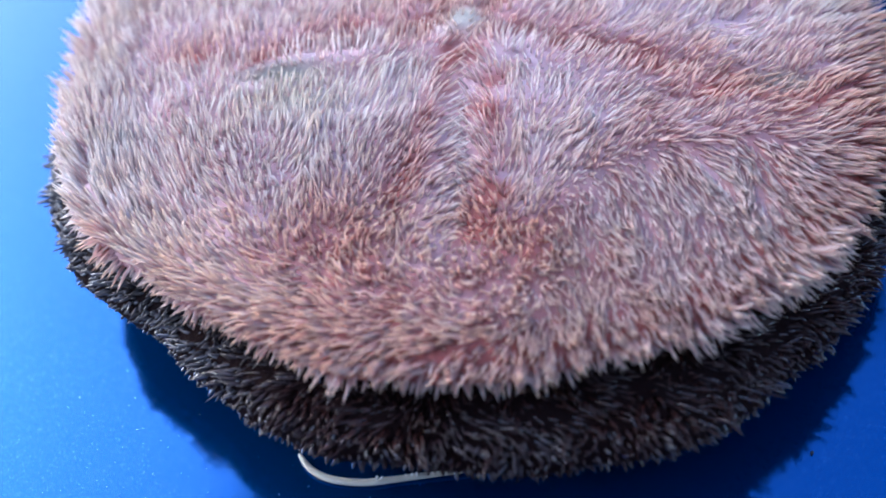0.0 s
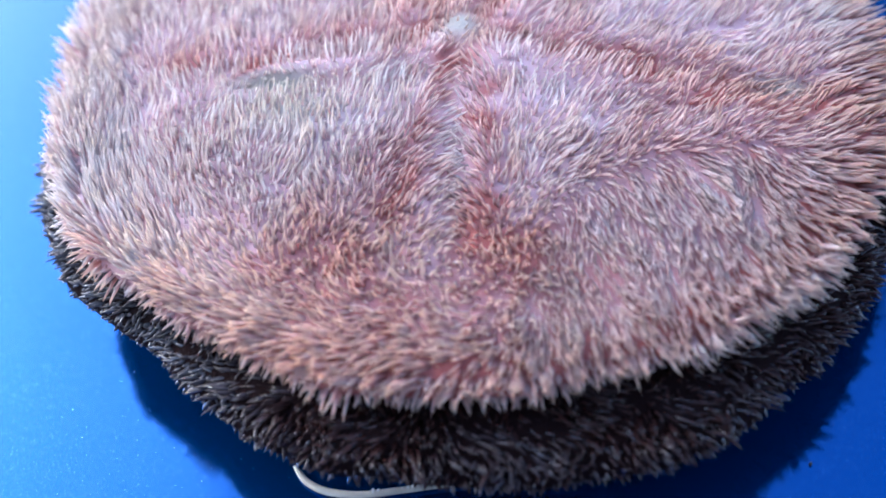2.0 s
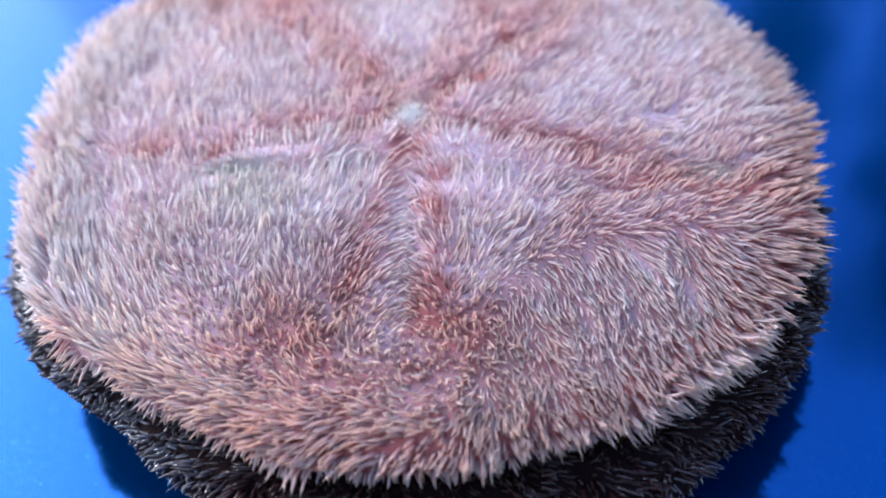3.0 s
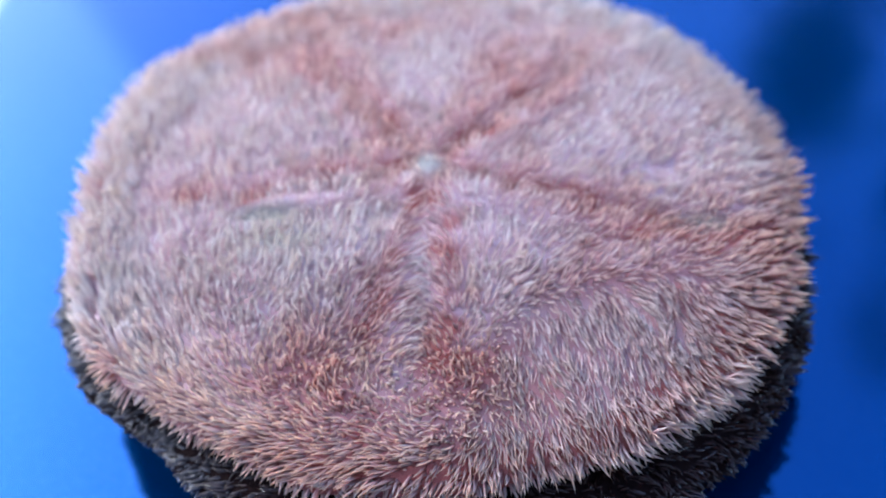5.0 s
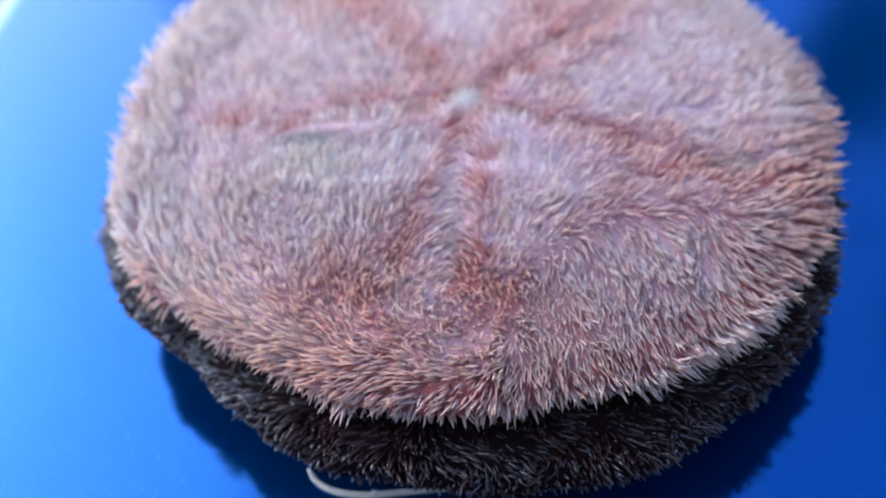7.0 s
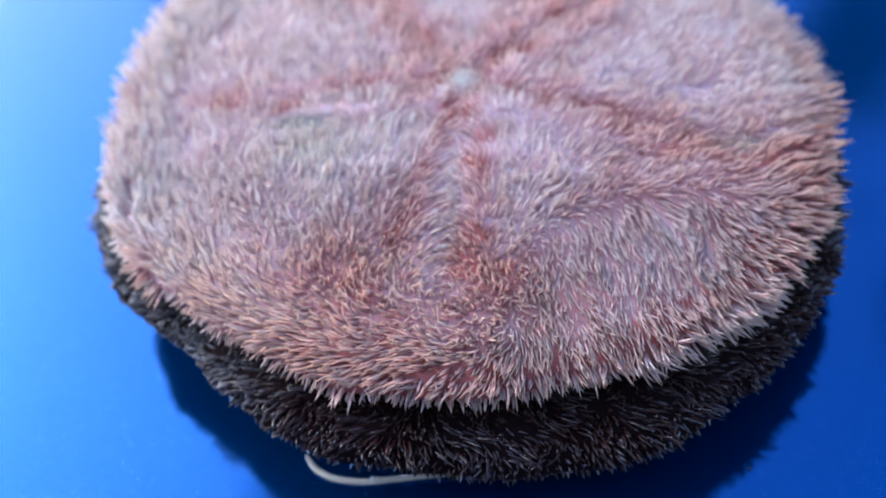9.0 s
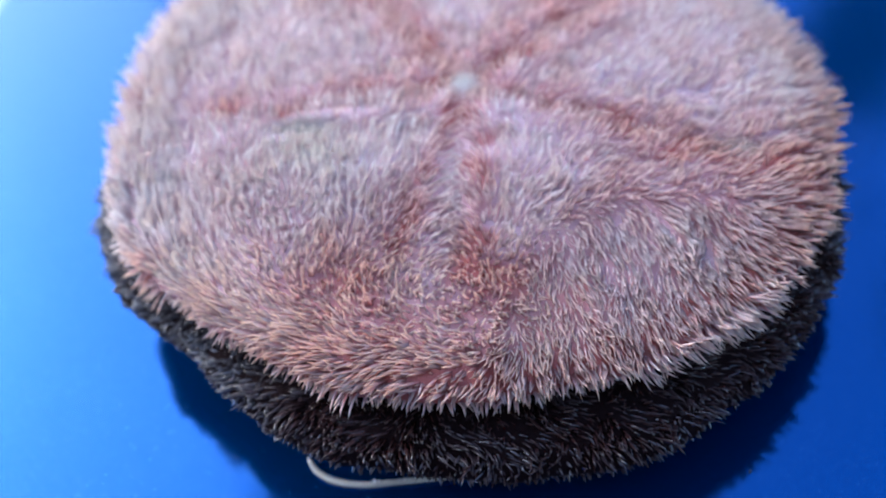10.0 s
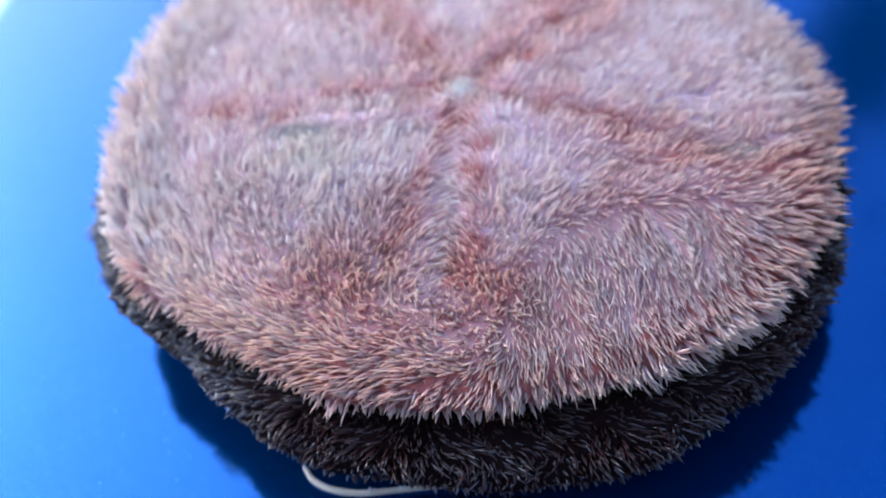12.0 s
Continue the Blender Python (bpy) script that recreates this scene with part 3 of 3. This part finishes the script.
def lower_spines(rng):
    x, y = scatter(LOWER.outline, 0.054, rng, inner=2.8)
    r, deg = np.hypot(x, y), np.degrees(np.arctan2(y, x))
    n = LOWER.normal(x, y)
    root = np.stack([x, y, LOWER.top(x, y) - 0.03], -1)
    out = np.stack([np.cos(np.radians(deg)), np.sin(np.radians(deg)), 0 * r], -1)
    u, v = wave_field(x, y, 31, 0.5)
    way = n * (0.60 + 0.35 * u)[:, None] + out * (0.80 + 0.25 * u)[:, None] + np.stack([-out[:, 1], out[:, 0], 0 * r], -1) * (0.7 * v + 0.55 * np.tanh(1.5 * (x + 0.5)))[:, None] + rng.normal(size=n.shape) * 0.2
    way /= np.linalg.norm(way, axis=1, keepdims=True)
    way = gather(root, way, np.full(len(r), 2.4), rng, 0.20)
    p, q = wave_field(x, y, 33, 0.8)
    tone = np.stack([np.clip(0.5 + 0.25 * p, 0, 1), np.clip(0.12 * q, 0, 1), np.clip(0.06 + 0.12 * p, 0, 1)], -1)
    k = len(r)
    rows = dict(root=root, way=way, bend=out * 0.08 + np.array([0, 0, -0.18]) + np.stack([-out[:, 1], out[:, 0], 0 * r], -1) * (0.3 * v)[:, None] + rng.normal(size=n.shape) * 0.08, length=0.17 * rng.uniform(0.7, 1.25, k) * np.clip(1 + 0.4 * u, 0.75, 1.4), width=0.036 * rng.uniform(0.7, 1.25, k), pigment=tone)
    rows = join(rows, side_spines(LOWER, rng, 0.056, 0.115, 0.038, (-0.2, 0.45), (0.5, 0.0, 0.12)))
    # Left side: olive-grey spines, with blue-white sky glints painted in as extra grey.
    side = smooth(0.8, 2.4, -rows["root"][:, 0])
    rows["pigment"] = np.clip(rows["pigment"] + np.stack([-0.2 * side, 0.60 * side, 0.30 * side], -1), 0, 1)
    rows["width"] = rows["width"] * (1 + 0.15 * side)
    rows["length"] = rows["length"] * (1 - 0.30 * side)
    return rows


def tufts(rows, shell, count, mat, parent, base, rng):
    """Cuts the spines into neighbouring rigid tufts, each one a part with its origin on the skin."""
    k = np.arange(count)
    r = shell.radius * np.sqrt((k + 0.5) / count)
    a = k * 2.399963
    seeds = np.stack([r * np.cos(a), r * np.sin(a)], -1)
    owner = np.concatenate([((rows["root"][j : j + 2000, None, :2] - seeds[None]) ** 2).sum(-1).argmin(1) for j in range(0, len(rows["root"]), 2000)])
    made = []
    for j in range(count):
        mine = owner == j
        if not mine.any():
            continue
        origin = rows["root"][mine].mean(0)
        own = {key: value[mine] for key, value in rows.items()}
        own["root"] = own["root"] - origin
        ob = new("spine_tuft", spine_mesh("spine_tuft", mat=mat, rng=rng, **own))
        ob.parent = parent
        ob.location = (origin[0] * CM, origin[1] * CM, origin[2] * CM - base)
        made.append((ob, origin))
    return made


def fringe(rows, mat, parent, base, rng, most):
    """Takes the foremost spines of the edge out of rows, each as a part of its own, on a few shared meshes."""
    root = rows["root"]
    near = np.flatnonzero((np.hypot(root[:, 0], root[:, 1]) > 3.62) & (root[:, 1] < -2.2) & (root[:, 2] > 0.5))
    near = rng.choice(near, min(most, len(near)), replace=False)
    shapes = []
    for k in range(8):
        bend = np.array([[0.10 + 0.03 * k, 0.02 * (k - 4), 0.0]])
        tone = np.array([[0.30 + 0.07 * k, 0.03, 0.95 - 0.04 * k]])
        shapes.append(spine_mesh("spine", np.zeros((1, 3)), np.array([[0.0, 0.0, 1.0]]), bend, np.array([0.235 + 0.006 * k]), np.array([0.027 + 0.001 * k]), tone, mat, rng))
    made = []
    for k in near:
        ob = new("spine", shapes[rng.integers(8)])
        ob.parent = parent
        turn = Vector(rows["way"][k]).to_track_quat("Z", "Y").to_matrix().to_4x4()
        ob.matrix_basis = Matrix.Translation((root[k, 0] * CM, root[k, 1] * CM, root[k, 2] * CM - base)) @ turn
        made.append((ob, root[k]))
    rest = np.ones(len(root), bool)
    rest[near] = False
    return {key: value[rest] for key, value in rows.items()}, made


def sand_dollar(shell, rows, count, spine_mat, test_mat, label, rng, singles=0):
    base = (panel_z(0) if shell.keel else shell.z_low) * CM
    thing = tagged(new("sand_dollar"), label, "sand dollar", "stacked sand dollars")
    thing.location = (0, 0, base)
    shell.body("test", test_mat, thing, base)
    rows, single = fringe(rows, spine_mat, thing, base, rng, singles) if singles else (rows, [])
    return thing, tufts(rows, shell, count, spine_mat, thing, base, rng), single


# ---- small things on the panel ----
def fibre():
    """A pale dry strand, tapered and curved, that runs in under the lower animal."""
    path = [Vector((a, b, h + panel_z(a))) * CM for a, b, h in ((-1.31, -3.42, 0.05), (-1.19, -3.56, 0.04), (-1.00, -3.65, 0.03), (-0.71, -3.68, 0.03), (-0.40, -3.64, 0.03), (-0.08, -3.60, 0.04), (0.22, -3.56, 0.05), (0.50, -3.48, 0.05))]
    fine = []
    for k in range(len(path) - 1):
        a, b, c, d = path[max(k - 1, 0)], path[k], path[k + 1], path[min(k + 2, len(path) - 1)]
        for j in range(6):
            s = j / 6
            fine.append(0.5 * (2 * b + (c - a) * s + (2 * a - 5 * b + 4 * c - d) * s * s + (3 * b - a - 3 * c + d) * s**3))
    fine.append(path[-1])
    bm = bmesh.new()
    rings = []
    for k, p in enumerate(fine):
        ahead = (fine[min(k + 1, len(fine) - 1)] - fine[max(k - 1, 0)]).normalized()
        across = ahead.cross(Vector((0, 0, 1))).normalized()
        s = k / (len(fine) - 1)
        wide = (0.037 * math.sin(math.pi * min(1, 0.01 + s * 1.1)) ** 0.5 * (1 - 0.45 * s) + 0.006) * CM
        rings.append([bm.verts.new(p + across * wide * math.cos(a) + Vector((0, 0, 0.55 * wide * math.sin(a)))) for a in [2 * math.pi * j / 8 for j in range(8)]])
    for a, b in zip(rings, rings[1:]):
        for j in range(8):
            bm.faces.new((a[j], a[(j + 1) % 8], b[(j + 1) % 8], b[j])).smooth = True
    bm.faces.new(rings[0][::-1])
    bm.faces.new(rings[-1])
    tagged(part("fibre", bm, FIBRE), "pale curved dry fibre lying on the blue panel", "plant fibre")


def grains(name, label, places, sizes, mat, rng, lift=0.0):
    bm = bmesh.new()
    for (x, y), size in zip(places, sizes):
        m = Matrix.Translation((x * CM, y * CM, (panel_z(x) + size * 0.25 + lift) * CM)) @ Euler(rng.uniform(0, 6, 3)).to_matrix().to_4x4() @ Matrix.Diagonal((size * CM, size * CM * 0.8, size * CM * 0.6, 1))
        bmesh.ops.create_icosphere(bm, subdivisions=1, radius=0.5, matrix=m)
    tagged(part(name, bm, mat), label, "sand", kind="stuff")


# ---- assembly ----
surroundings()
blue_panel()
RNG = np.random.default_rng(7)
tree(0.90, 2.45, 2.9, 0.5, np.random.default_rng(3))
lower_dollar = sand_dollar(LOWER, lower_spines(RNG), 200, BROWN_SPINE, BROWN_TEST, "brown bristly sand dollar lying on the blue panel, shade darkened into its colour", RNG)[0]
lower_dollar.location.y = -0.0007
UPPER_TUFTS, UPPER_SINGLES = sand_dollar(UPPER, upper_spines(RNG), 290, PINK_SPINE, PINK_TEST, "pink bristly live sand dollar stacked on a darker one", RNG, 280)[1:]
fibre()
grains("sand_grain", "tiny pale sand grains scattered on the blue panel",
       [(a, b) for a, b in zip(RNG.uniform(-3.6, -0.4, 150), RNG.uniform(-4.6, -2.4, 150)) if math.hypot(a, b) > 3.75], RNG.uniform(0.004, 0.010, 150), GRAIN, RNG)
grains("crumb", "white crumbs of sand stuck on the pale fibre", [(-0.60, -3.665), (-0.56, -3.66), (-0.31, -3.63), (-0.27, -3.625), (-0.23, -3.62), (-0.36, -3.635)], (0.050, 0.040, 0.038, 0.048, 0.036, 0.030), GRAIN, RNG, 0.065)
grains("grit", "dark grit specks on the blue panel", [(2.91, -3.38), (2.6, -4.1), (-4.5, -2.4), (-5.1, -0.8)], (0.045, 0.025, 0.02, 0.02), DARK_GRAIN, RNG)


# ---- what moves: the live animal's spines sway in slow waves ----
def motions():
    times = [0.0, 0.8, 1.6, 2.4, 3.2, 4.0, 4.8, 5.6, 6.4, 7.2, 8.0, 8.8, 9.6, 10.4, 11.2, 12.0]
    rng = np.random.default_rng(17)
    for ob, (x, y, z) in UPPER_TUFTS:
        front = smooth(0.5, -3.0, y) if y < 0.5 else 0.0
        size = 2.0 + 4.0 * front
        late, pace, turn = 1.3 * x + 1.1 * y + rng.normal() * 0.5, rng.uniform(1.5, 2.2), rng.uniform(-20, 20)
        start = ob.location.copy()
        rows = []
        for t in times:
            s = size * math.sin(pace * t + late)
            c = 0.6 * size * math.sin(0.7 * pace * t + 1.7 * late)
            axis = math.atan2(y, x) + math.pi / 2 + radians(turn)
            rows.append((t, Matrix.Translation(start) @ Matrix.Rotation(radians(s), 4, Vector((math.cos(axis), math.sin(axis), 0))) @ Matrix.Rotation(radians(c), 4, Vector((-math.sin(axis), math.cos(axis), 0)))))
        walk(ob, rows)

    for ob, (x, y, z) in UPPER_SINGLES:
        late, pace, size = 1.3 * x + 1.1 * y + rng.normal() * 0.4, rng.uniform(1.5, 2.2), rng.uniform(4, 9)
        rest, away = ob.matrix_basis.copy(), rng.uniform(0, 6.28)
        walk(ob, [(t, rest @ Matrix.Rotation(radians(size * math.sin(pace * t + late)), 4, Vector((math.cos(away), math.sin(away), 0)))) for t in times])


motions()
